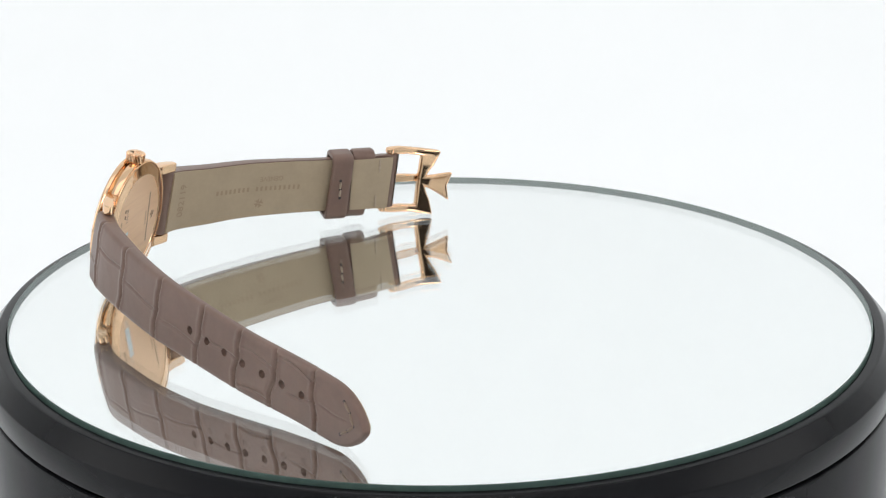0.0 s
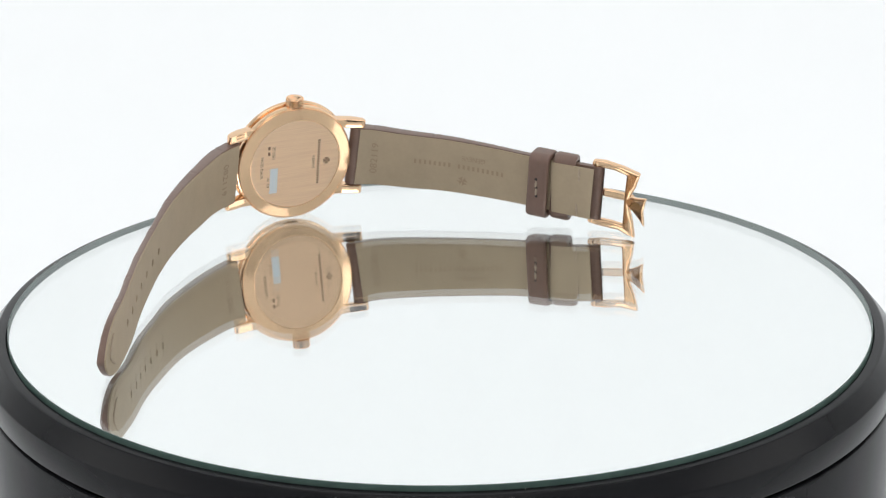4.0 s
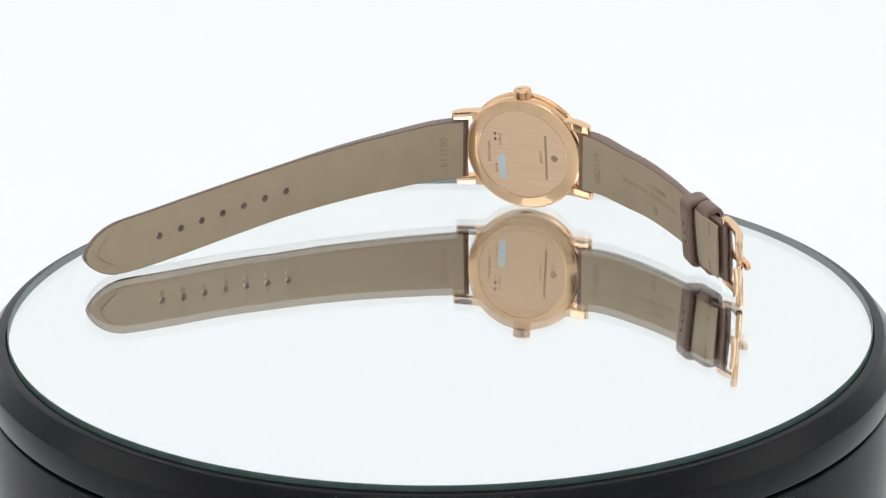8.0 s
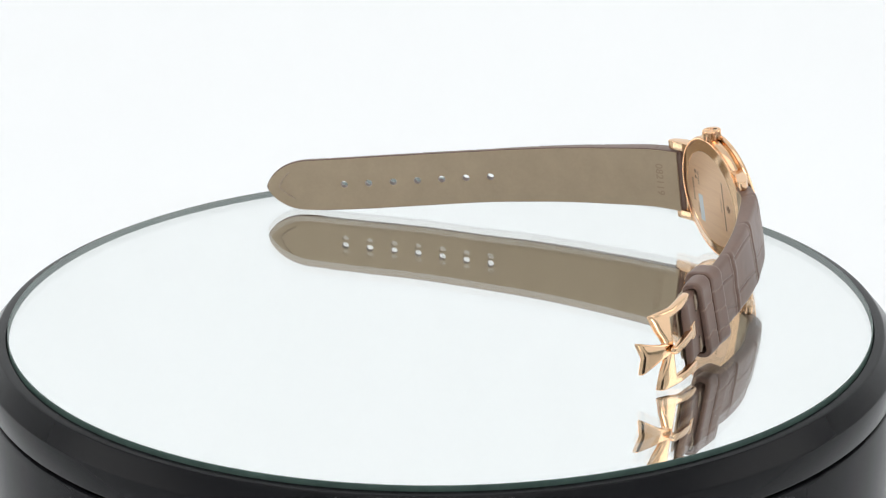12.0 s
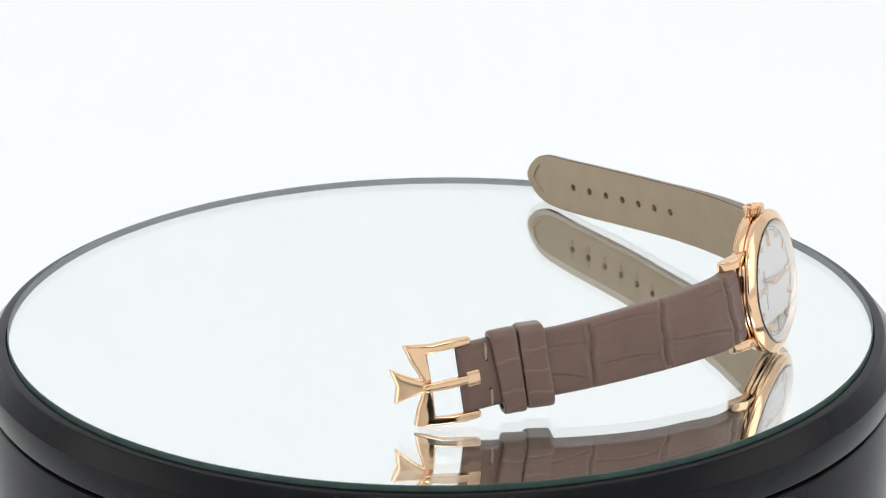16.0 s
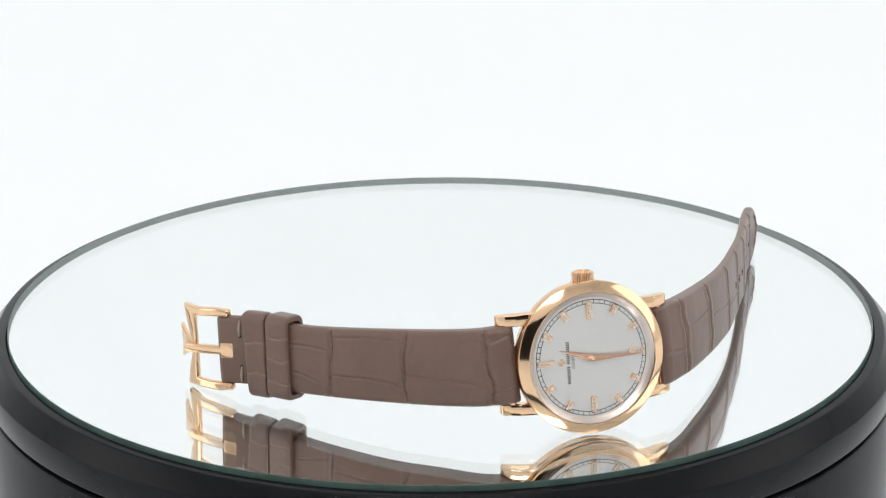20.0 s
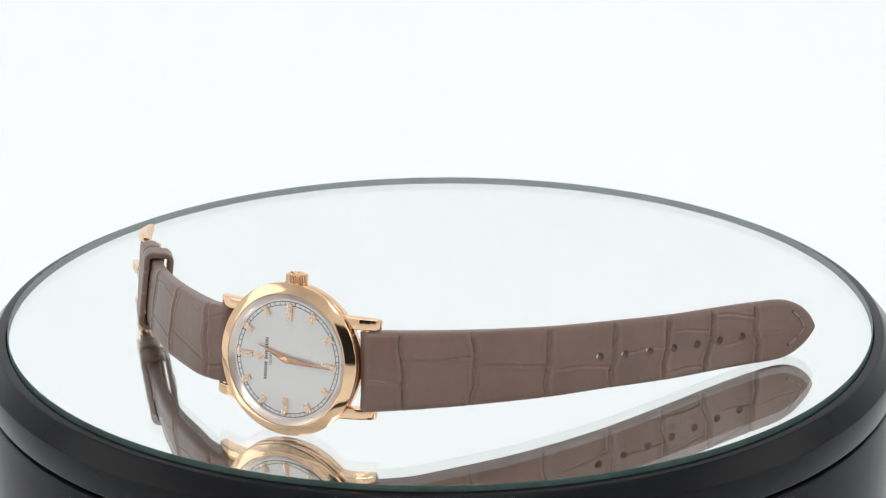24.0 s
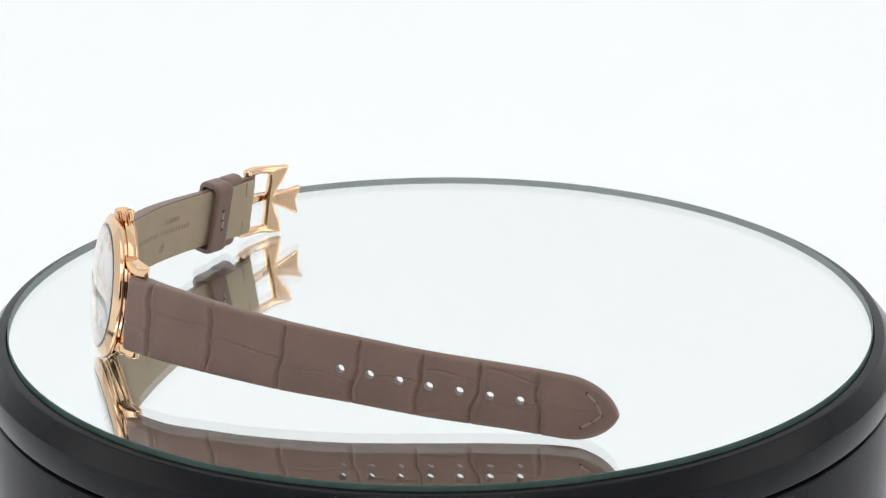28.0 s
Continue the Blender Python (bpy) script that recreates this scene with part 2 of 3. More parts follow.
def fluted(r, depth, n, z0, z1, cap=0.3):
    """A coin-edged ring, its rounded teeth round z."""
    bm = bmesh.new()
    tooth = ((0.0, 1.0), (0.14, 1.0), (0.26, 0.28), (0.45, 0.0), (0.69, 0.0), (0.88, 0.28))
    rows = []
    for z, k in ((z0, cap * 1.1), (z0 + cap, 0.0), (z1 - cap, 0.0), (z1, cap * 1.1)):
        row = []
        for i in range(n):
            for turn, deep in tooth:
                a, rr = 2 * math.pi * (i + turn) / n, r - depth * deep - k
                row.append(bm.verts.new((rr * math.cos(a), rr * math.sin(a), z)))
        rows.append(row)
    m = len(rows[0])
    for a, b in zip(rows, rows[1:]):
        for i in range(m):
            bm.faces.new((a[i], a[(i + 1) % m], b[(i + 1) % m], b[i]))
    bm.faces.new(rows[0][::-1])
    bm.faces.new(rows[-1])
    bmesh.ops.recalc_face_normals(bm, faces=bm.faces)
    return bm


def build_case():
    case = wpart("case", lathe([(0, -3.95), (16.05, -3.95), (16.45, -3.8), (16.6, -3.5), (16.6, -2.2), (16.45, -1.95), (16.0, -1.75), (15.9, -1.5), (15.9, -1.0), (14.0, -0.9), (0, -0.9)], 180), GOLD, None, "polished rose gold case band")
    wpart("bezel", lathe([(15.3, -1.22), (16.3, -1.2), (16.72, -1.05), (16.93, -0.72), (16.95, -0.35), (16.84, -0.02), (16.5, 0.2), (15.6, 0.62), (14.95, 0.95), (14.72, 1.02), (14.6, 0.98), (14.56, 0.85), (14.5, -0.6), (15.0, -1.05)], 220, True), GOLD, case, "wide polished rose gold bezel")
    beads = bmesh.new()
    for i in range(160):
        a = 2 * math.pi * i / 160
        bmesh.ops.create_icosphere(beads, subdivisions=1, radius=0.27, matrix=Matrix.Translation((16.1 * math.cos(a), 16.1 * math.sin(a), -4.3)))
    wpart("coin_edge", beads, GOLD, case, "finely beaded edge ring")
    wpart("edge_ring", lathe([(15.5, -4.2), (16.1, -4.2), (16.2, -4.1), (16.2, -3.85), (15.5, -3.85)], 180, True), GOLD, case)
    back = wpart("case_back", lathe([(0, -4.45), (12.75, -4.45), (12.85, -4.75), (13.05, -4.81), (13.3, -4.77), (15.8, -4.37), (16.0, -4.33), (16.05, -4.25), (16.05, -4.05), (0, -4.05)], 180), GOLD, None, "polished rose gold case back ring")
    wpart("brushed_disc", lathe([(0, -4.65), (12.8, -4.65), (12.8, -4.40), (0, -4.40)], 128), GOLD_BRUSHED, back, "brushed rose gold disc")
    # engraved marks on the disc, as plain bars
    def marks(x, y0, y1, tall, n):
        step = (y1 - y0) / n
        bms = [block(tall * 0.8, step * 0.6, 0.03, (x, y0 + step * (i + 0.5), -4.655)) for i in range(n)]
        wpart("engraved_line", merged(bms), ENGRAVE, back, "row of small engraved marks", False)

    def words(text, x, y, size):
        bm = lettered(text, size, 0.015)
        bm.transform(Matrix(((0, -1, 0, x), (-1, 0, 0, y), (0, 0, -1, -4.655), (0, 0, 0, 1))))
        wpart("engraved_word", bm, ENGRAVE, back, "engraved words " + text, False)
    marks(-6.8, -6.8, 6.6, 0.85, 19)
    words("GENEVE", -5.3, -0.1, 1.05)
    words("25155/1", 6.4, 4.0, 1.2)
    marks(7.7, 3.2, 6.4, 0.8, 2)
    words("SWISS MADE", 9.7, 0.0, 1.15)
    words("Au 750", 7.7, -4.75, 1.0)
    cross = []
    for k in range(4):
        bm = slab([(0.1, -0.08), (1.05, -0.6), (0.85, 0.0), (1.05, 0.6), (0.1, 0.08)], -4.67, -4.64)
        bm.transform(Matrix.Rotation(k * math.pi / 2, 4, "Z"))
        bm.transform(Matrix.Translation((-9.2, -0.1, 0)))
        cross.append(bm)
    wpart("engraved_emblem", merged(cross), ENGRAVE, back, "small engraved four-armed emblem", False)
    wpart("sticker", block(2.2, 7.4, 0.06, (6.1, -4.3, -4.68)), STICKER, back, "pale film strip on the case back", False)
    # four lugs
    for sx in (-1, 1):
        for sy in (-1, 1):
            side = [(9.0, -1.2), (13.2, -1.15), (16.2, -1.75), (18.4, -2.9), (19.5, -3.75), (19.9, -4.35), (19.85, -5.4), (19.35, -5.85), (17.8, -5.4), (14.5, -4.2), (11.0, -3.85), (9.0, -3.85)]
            bm = slab([(x * sx, z) for x, z in side], 8.65, 11.3, 0.4, 3)
            for v in bm.verts:
                if v.co.z > 10.4:
                    v.co.z -= 0.3 * max(0.0, (abs(v.co.x) - 12.0) / 8.0)
            bm.transform(Matrix(((1, 0, 0, 0), (0, 0, sy, 0), (0, 1, 0, 0), (0, 0, 0, 1))))
            bmesh.ops.recalc_face_normals(bm, faces=bm.faces)
            wpart("lug", bm, GOLD, case, "straight polished lug")
    for sx in (-1, 1):
        bm = lathe([(0, -8.8), (0.75, -8.8), (0.75, 8.8), (0, 8.8)], 16)
        bm.transform(Matrix.Translation((sx * 17.4, 0, -3.4)) @ Matrix.Rotation(math.pi / 2, 4, "X"))
        wpart("spring_bar", bm, GOLD, case)
    # crown
    bm = fluted(2.42, 0.36, 36, 0, 2.3, 0.2)
    bm.transform(Matrix.Translation((0, 16.4, -2.3)) @ Matrix.Rotation(-math.pi / 2, 4, "X"))
    crown = wpart("crown", bm, GOLD, None, "fluted rose gold winding crown", False)
    bm = lathe([(0, 2.5), (1.6, 2.46), (1.95, 2.35), (2.0, 2.1), (0, 2.1)], 32)
    bm.transform(Matrix.Translation((0, 16.4, -2.3)) @ Matrix.Rotation(-math.pi / 2, 4, "X"))
    wpart("crown_cap", bm, GOLD, crown)
    bm = lathe([(0, -1.5), (1.5, -1.5), (1.5, 0.2), (0, 0.2)], 24)
    bm.transform(Matrix.Translation((0, 16.4, -2.3)) @ Matrix.Rotation(-math.pi / 2, 4, "X"))
    wpart("crown_stem", bm, GOLD, crown)
    pieces = []
    for k in range(4):
        bm = slab([(0.15, -0.1), (1.35, -0.62), (1.1, 0.0), (1.35, 0.62), (0.15, 0.1)], 2.44, 2.6)
        bm.transform(Matrix.Rotation(k * math.pi / 2, 4, "Z"))
        pieces.append(bm)
    bm = merged(pieces)
    bm.transform(Matrix.Translation((0, 16.4, -2.3)) @ Matrix.Rotation(-math.pi / 2, 4, "X"))
    wpart("crown_emblem", bm, GOLD, crown, "raised four-armed emblem", False)


build_case()


def at_hour(h, r, lift=0.0):
    """The pose at radius r towards hour h on the dial; local x points outwards."""
    a = math.pi - h * math.pi / 6      # 12 lies at -x, 3 at +y
    return Matrix.Translation((r * math.cos(a), r * math.sin(a), lift)) @ Matrix.Rotation(a, 4, "Z")


def build_dial():
    dial = wpart("dial", lathe([(0, 0.0), (13.6, 0.0), (13.6, -0.5), (0, -0.5)], 128), DIAL, None, "silvery white opaline dial")
    ring = lambda r0, r1: lathe([(r0, 0.008), (r1, 0.008), (r1, 0.022), (r0, 0.022)], 180, True)
    bms = [ring(12.68, 12.84), ring(11.88, 12.02)]
    for k in range(60):
        bm = block(0.86, 0.14, 0.014, (0, 0, 0))
        bm.transform(at_hour(k / 5, 12.36, 0.015))
        bms.append(bm)
    wpart("minute_track", merged(bms), INK, dial, "thin black railway minute track", False)
    for h in range(1, 13):
        long = h % 3 == 0
        length, r = (3.75, 10.5) if long else (2.2, 11.5)
        if h == 12:
            length, r = 3.9, 10.65
        bm = block(length, 1.35, 0.42, (0, 0, 0.21), 0.08)
        bm.transform(at_hour(h, r))
        marker = wpart("hour_marker", bm, GOLD, None, "rose gold hour marker set with small diamonds")
        n = 4 if long else 2
        for i in range(n):
            d = (length - 0.5) / n
            bm = lathe([(0, -0.12), (0.42, 0.05), (0.26, 0.2), (0, 0.21)], 8)
            bm.transform(at_hour(h, r) @ Matrix.Translation(((i - (n - 1) / 2) * d, 0, 0.42)))
            wpart("diamond", bm, DIAMOND, marker, "small round cut diamond", False)
    # print: plain bars in place of the maker's name
    def bars(x, y0, y1, tall, n, gap=()):
        step = (y1 - y0) / n
        return [block(tall, step * 0.6, 0.014, (x, y0 + step * (i + 0.5), 0.015)) for i in range(n) if i not in gap]
    wpart("dial_print", merged(bars(-5.4, -5.2, 4.2, 0.76, 19, (8,))), INK, dial, "row of fine black print", False)
    bm = lettered("GENEVE", 0.98, 0.008)
    bm.transform(Matrix(((0, -1, 0, -4.25), (1, 0, 0, -0.2), (0, 0, 1, 0.015), (0, 0, 0, 1))))
    wpart("dial_print", bm, INK, dial, "small black printed word GENEVE", False)
    wpart("dial_print", merged(bars(13.3, -1.35, -0.35, 0.2, 4) + bars(13.3, 0.35, 1.35, 0.2, 4)), INK, dial, "tiny black print at the dial's foot", False)
    pieces = []
    for k in range(4):
        bm = slab([(0.08, -0.06), (0.85, -0.42), (0.72, 0.0), (0.85, 0.42), (0.08, 0.06)], 0.0, 0.2)
        bm.transform(Matrix.Rotation(k * math.pi / 2, 4, "Z"))
        bm.transform(Matrix.Translation((-6.95, -0.2, 0)))
        pieces.append(bm)
    wpart("dial_emblem", merged(pieces), GOLD, dial, "applied rose gold four-armed emblem", False)
    # two faceted lances and their pin
    def hand(name, hour, length, half, tail, lift, label):
        bm = bmesh.new()
        z0, z1 = lift, lift + 0.42
        tip, l, rr, t = (length, 0), (0, half), (0, -half), (-tail, 0)
        low = [bm.verts.new((*p, z0)) for p in (tip, l, t, rr)]
        a, b = bm.verts.new((length * 0.98, 0, z0 + 0.03)), bm.verts.new((0, 0, z1))
        c = bm.verts.new((-tail * 0.95, 0, z0 + 0.03))
        bm.faces.new(low[::-1])
        for f in ((low[0], low[1], b, a), (low[1], low[2], c, b), (low[2], low[3], b, c), (low[3], low[0], a, b)):
            bm.faces.new(f)
        bmesh.ops.recalc_face_normals(bm, faces=bm.faces)
        bm.transform(at_hour(hour, 0))
        wpart(name, bm, HAND_GOLD, None, label, False)
    hand("hour_hand", 0.62, 8.2, 0.85, 1.9, 0.45, "faceted rose gold lance-shaped hour hand")
    hand("minute_hand", 6.07, 12.5, 0.75, 2.2, 0.8, "faceted rose gold lance-shaped minute hand")
    wpart("hand_pin", lathe([(0, 0), (0.45, 0), (0.45, 1.1), (0.3, 1.22), (0, 1.22)], 24), GOLD)
    wpart("inner_flange", lathe([(13.25, 0.0), (13.5, 0.19), (14.2, 0.8), (14.48, 0.85), (14.48, -0.2), (13.3, -0.3)], 160, True), FLANGE, dial, "sloping satin flange round the dial")
    glass = wpart("crystal", lathe([(0, 1.44), (8, 1.38), (13.6, 1.2), (14.3, 1.1), (14.48, 1.03), (14.3, 1.0), (13.6, 1.08), (8, 1.25), (0, 1.31)], 160), CRYSTAL, None, "clear sapphire watch crystal")
    glass.visible_shadow = False


build_dial()


class Ribbon:
    """A strap's middle sheet: s along it, v across it (upwards), h out of its front."""

    def __init__(self, points, lean, front):
        p = np.array(points, float)
        t = np.arange(len(p))
        fine = np.linspace(0, len(p) - 1, 600)
        ext = np.vstack([2 * p[0] - p[1], p, 2 * p[-1] - p[-2]])
        k = np.minimum(fine.astype(int), len(p) - 2)
        u = (fine - k)[:, None]
        a, b, c, d = ext[k], ext[k + 1], ext[k + 2], ext[k + 3]
        q = 0.5 * (2 * b + (c - a) * u + (2 * a - 5 * b + 4 * c - d) * u ** 2 + (3 * b - a - 3 * c + d) * u ** 3)
        for _ in range(3):
            w = np.vstack([q[:1].repeat(12, 0) + (np.arange(-12, 0)[:, None]) * (q[1] - q[0]), q, q[-1:].repeat(12, 0) + (np.arange(1, 13)[:, None]) * (q[-1] - q[-2])])
            q = np.stack([np.convolve(w[:, i], np.ones(25) / 25, "valid") for i in range(3)], 1)
        self.s = np.concatenate([[0], np.cumsum(np.linalg.norm(np.diff(q, axis=0), axis=1))])
        self.length = self.s[-1]
        tan = np.gradient(q, self.s, axis=0)
        tan /= np.linalg.norm(tan, axis=1)[:, None]
        flat = np.stack([tan[:, 1], -tan[:, 0], 0 * tan[:, 0]], 1) * front
        flat /= np.linalg.norm(flat, axis=1)[:, None]
        lean_at = np.interp(self.s / self.length, np.linspace(0, 1, len(lean)), lean)[:, None]
        up = np.array([0, 0, 1.0]) - lean_at * flat
        up -= tan * (up * tan).sum(1)[:, None]
        up /= np.linalg.norm(up, axis=1)[:, None]
        nor = np.cross(up, tan)
        nor *= np.sign((nor * flat).sum(1))[:, None]
        self.q, self.tan, self.up, self.nor = q, tan, up, nor

    def at(self, s, v, h):
        out = []
        for arr in (self.q, self.up, self.nor, self.tan):
            out.append(Vector([float(np.interp(s, self.s, arr[:, i])) for i in range(3)]))
        base, up, nor, tan = out
        over = s - self.length if s > self.length else (s if s < 0 else 0.0)
        return base + tan * over + up * v + nor * h


def bend(bm, ribbon):
    """Lay a flat mesh (x along, y across, z out) on a ribbon."""
    for v in bm.verts:
        v.co = ribbon.at(v.co.x, v.co.y, v.co.z)
    bmesh.ops.recalc_face_normals(bm, faces=bm.faces)
    return bm


def spart(name, bm, mat, parent=None, label="", smooth=True):
    return link(name, bm, mat, parent or watch, label, smooth, -FOOT)


def groove_depth(s, v, seams, veins):
    """How deep the scale joints of the hide cut in at (s, v), v from -1 to 1."""
    d, joint_shade = 0.0, 0.0
    for s0, amp, ph in seams:
        c = s0 + amp * math.sin(2.3 * v + ph) + 0.22 * math.sin(7.1 * v + 3 * ph) + 0.12 * noise.noise(Vector((v * 9, s0, 0.0)))
        x = s - c
        rough = noise.noise(Vector((s * 1.1, v * 7, s0)))
        d += 0.52 * math.exp(-(x / 0.36) ** 2) - 0.15 * math.exp(-((abs(x) - 1.05) / 0.6) ** 2)
        joint_shade = max(joint_shade, math.exp(-((x + 0.12) / 0.24) ** 2) * (0.75 + 0.5 * rough))
        near = math.exp(-(x / 1.6) ** 2)
        d += 0.05 * near * rough
        d += 0.17 * math.exp(-((x - 0.2) / 0.85) ** 2) * noise.noise(Vector((s * 3.1, v * 21, 2.0 * s0)))
        y = x - 0.75 - 0.25 * math.sin(5 * v + ph)
        d += 0.18 * max(0.0, 0.5 + 1.2 * noise.noise(Vector((v * 2.5, s0, 5.0)))) * math.exp(-(y / 0.25) ** 2)
    for s0, s1, v0, v1, deep in veins:
        if s0 < s < s1:
            k = (s - s0) / (s1 - s0)
            c = v0 + (v1 - v0) * k + 0.035 * math.sin(6 * k + s0)
            fade = min(1, 6 * k, 6 * (1 - k) + 0.2)
            d += deep * fade * math.exp(-((v - c) / 0.030) ** 2) - 0.35 * deep * fade * math.exp(-((abs(v - c) - 0.075) / 0.04) ** 2)
            joint_shade = max(joint_shade, 0.6 * fade * math.exp(-((v - c + 0.012) / 0.022) ** 2))
    return d, joint_shade


def strap_body(ribbon, s0, s1, half, thick, seams, veins, outline, step=0.22, nv=72):
    """The padded front leather: half(s) its half width, thick(s) its thickness; outline(s) trims the tip."""
    bm = bmesh.new()
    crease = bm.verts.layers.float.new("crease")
    shade_layer = bm.verts.layers.float.new("joint_shade")
    ns = int((s1 - s0) / step)
    rows = []
    for i in range(ns + 1):
        s = s0 + (s1 - s0) * i / ns
        w, t = half(s) * outline(s), thick(s)
        row = []
        for j in range(nv + 1):
            v = -1 + 2 * j / nv
            edge = max(0.0, (abs(v) * w - (w - 1.3)) / 1.3)
            dome = t / 2 + 0.10 * t * (1 - v * v) - 0.75 * (1 - math.sqrt(max(0.0, 1 - edge * edge)))
            dep, joint_shade = groove_depth(s, v, seams, veins)
            dep *= 1 - 0.5 * edge
            grain = 0.03 * noise.noise(Vector((s * 0.35, v * 3, 1.0)))
            one = bm.verts.new((s, v * w, dome - dep + grain))
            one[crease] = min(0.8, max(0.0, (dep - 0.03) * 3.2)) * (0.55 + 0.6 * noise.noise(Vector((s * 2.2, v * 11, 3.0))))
            one[shade_layer] = min(0.5, max(0.0, 0.5 * joint_shade))
            row.append(one)
        for j in range(6, -1, -1):
            v = -1 + 2 * j / 6
            row.append(bm.verts.new((s, v * w, -t / 2 + 0.45)))
        rows.append(row)
    m = len(rows[0])
    for a, b in zip(rows, rows[1:]):
        for j in range(m):
            bm.faces.new((a[j], a[(j + 1) % m], b[(j + 1) % m], b[j]))
    bm.faces.new(rows[0])
    bm.faces.new(rows[-1][::-1])
    return bm


def lining_body(s0, s1, half, thick, outline, inset=0.25):
    bm = bmesh.new()
    ns = int((s1 - s0) / 0.8)
    rows = []
    for i in range(ns + 1):
        s = s0 + (s1 - s0) * i / ns
        w, t = half(s) * outline(s) - inset, thick(s)
        w = max(w, 0.1)
        row = [bm.verts.new((s, -w + 2 * w * j / 10, -t / 2 + 0.44)) for j in range(11)]
        row += [bm.verts.new((s, w - 2 * w * j / 10, -t / 2 + (0.12 if j in (0, 10) else 0.0))) for j in range(11)]
        rows.append(row)
    m = len(rows[0])
    for a, b in zip(rows, rows[1:]):
        for j in range(m):
            bm.faces.new((a[j], a[(j + 1) % m], b[(j + 1) % m], b[j]))
    bm.faces.new(rows[0])
    bm.faces.new(rows[-1][::-1])
    return bm


def punched(bm, holes, r):
    """Cut round holes, at (s, v), through a flat strap mesh."""
    def temp(b):
        bmesh.ops.recalc_face_normals(b, faces=b.faces)
        me = bpy.data.meshes.new("temp")
        b.to_mesh(me)
        b.free()
        return new("temp", me)
    body = temp(bm)
    pins = []
    for s, v in holes:
        c = lathe([(0, -6), (r, -6), (r, 6), (0, 6)], 20)
        c.transform(Matrix.Translation((s, v, 0)))
        pins.append(c)
    cutter = temp(merged(pins))
    mod = body.modifiers.new("cut", "BOOLEAN")
    mod.object, mod.operation, mod.solver = cutter, "DIFFERENCE", "EXACT"
    out = bmesh.new()
    out.from_object(body, bpy.context.evaluated_depsgraph_get())
    for ob in (body, cutter):
        me = ob.data
        bpy.data.objects.remove(ob)
        bpy.data.meshes.remove(me)
    return out


def stitch(a, b, r=0.27):
    """A short thread between two flat points (s, v, h), slightly bowed."""
    a, b = Vector(a), Vector(b)
    n, m = 8, 8
    along = (b - a).normalized()
    side = along.cross(Vector((0, 0, 1))).normalized()
    bm = bmesh.new()
    rows = []
    for i in range(n + 1):
        k = i / n
        c = a.lerp(b, k) + Vector((0, 0, 0.16 * math.sin(math.pi * k) - 0.1))
        rr = r * (0.55 + 0.45 * math.sin(math.pi * k))
        rows.append([bm.verts.new(c + (side * math.cos(2 * math.pi * j / m) + Vector((0, 0, 1)) * math.sin(2 * math.pi * j / m)) * rr) for j in range(m)])
    for p, q in zip(rows, rows[1:]):
        for j in range(m):
            bm.faces.new((p[j], p[(j + 1) % m], q[(j + 1) % m], q[j]))
    bm.faces.new(rows[0])
    bm.faces.new(rows[-1][::-1])
    return bm


# ---- long strap with holes ----
RA = Ribbon([(83.44, 4.29, 16.0), (79.53, 13.89, 15.65), (73.74, 23.02, 14.71), (67.32, 32.24, 13.78), (59.78, 41.5, 12.67), (50.0, 51.61, 11.41), (37.39, 63.96, 9.62), (22.09, 77.25, 7.92), (6.89, 92.47, 6.1)],
            (0.17, 0.12, 0.095, 0.02, 0.05), 1)
RB = Ribbon([(75.13, -27.3, 16.34), (71.94, -33.84, 15.65), (65.38, -40.26, 14.75), (57.34, -47.43, 14.03), (47.86, -54.08, 12.96), (37.82, -59.9, 11.87), (27.86, -64.5, 11.3), (19.1, -69.95, 10.3)],
            (0.169, 0.19, 0.15, 0.11), -1)


def rolled(s):
    """The end of the hide turned round the spring bar."""
    return math.sqrt(max(0.12, 1 - max(0.0, (2.0 - s) / 2.0) ** 2))


def build_long_strap():
    L = RA.length
    half = lambda s: float(np.interp(s / L, [0, 0.25, 0.5, 0.75, 1], [8.75, 8.1, 7.6, 7.5, 7.25]))
    thick = lambda s: (4.3 - 2.2 * min(1.0, s / 55)) * rolled(s)
    def outline(s):
        k = (s - (L - 13)) / 13
        return 1.0 if k <= 0 else max(0.03, max(0.0, 1 - k ** 2.3) ** 0.66)
    hole_at = [hole_first + 6.76 * i for i in range(7)]
    holes = [(s, 0.0) for s in hole_at]
    seams = [(s, a, p) for s, a, p in SEAMS_A]
    body = punched(strap_body(RA, 0.0, L, half, thick, seams, VEINS_A, outline), holes, 1.0)
    strap = spart("long_strap", bend(body, RA), LEATHER, None, "taupe crocodile leather strap half with buckle holes")
    spart("lining", bend(punched(lining_body(1.9, L - 0.4, half, thick, outline), holes, 1.0), RA), LINING, strap, "smooth olive taupe leather lining")
    t = thick(L) / 2
    corners = [(L - 7.2, 4.4), (L - 5.0, 2.6), (L - 3.5, 0.0), (L - 5.4, -1.9), (L - 7.8, -3.6)]
    for a, b in zip(corners, corners[1:]):
        spart("stitch", bend(stitch((*a, t + 0.2), (*b, t + 0.2), 0.31), RA), TIP_THREAD, strap)
        spart("stitch", bend(stitch((*a, -t - 0.16), (*b, -t - 0.16)), RA), THREAD, strap)
    for a in corners:
        spot = lathe([(0, -0.2), (0.38, -0.2), (0.38, 0.03), (0, 0.03)], 12)
        spot.transform(Matrix.Translation((*a, t + 0.2)))
        spart("stitch_hole", bend(spot, RA), INK, strap)
    bm = lettered("082119", 3.1, 0.07)
    bm.transform(Matrix(((0, -1, 0, 7.6), (-1, 0, 0, 0.0), (0, 0, -1, -thick(7) / 2), (0, 0, 0, 1))))
    spart("stamped_number", bend(bm, RA), STAMP, strap, "stamped number 082119", False)


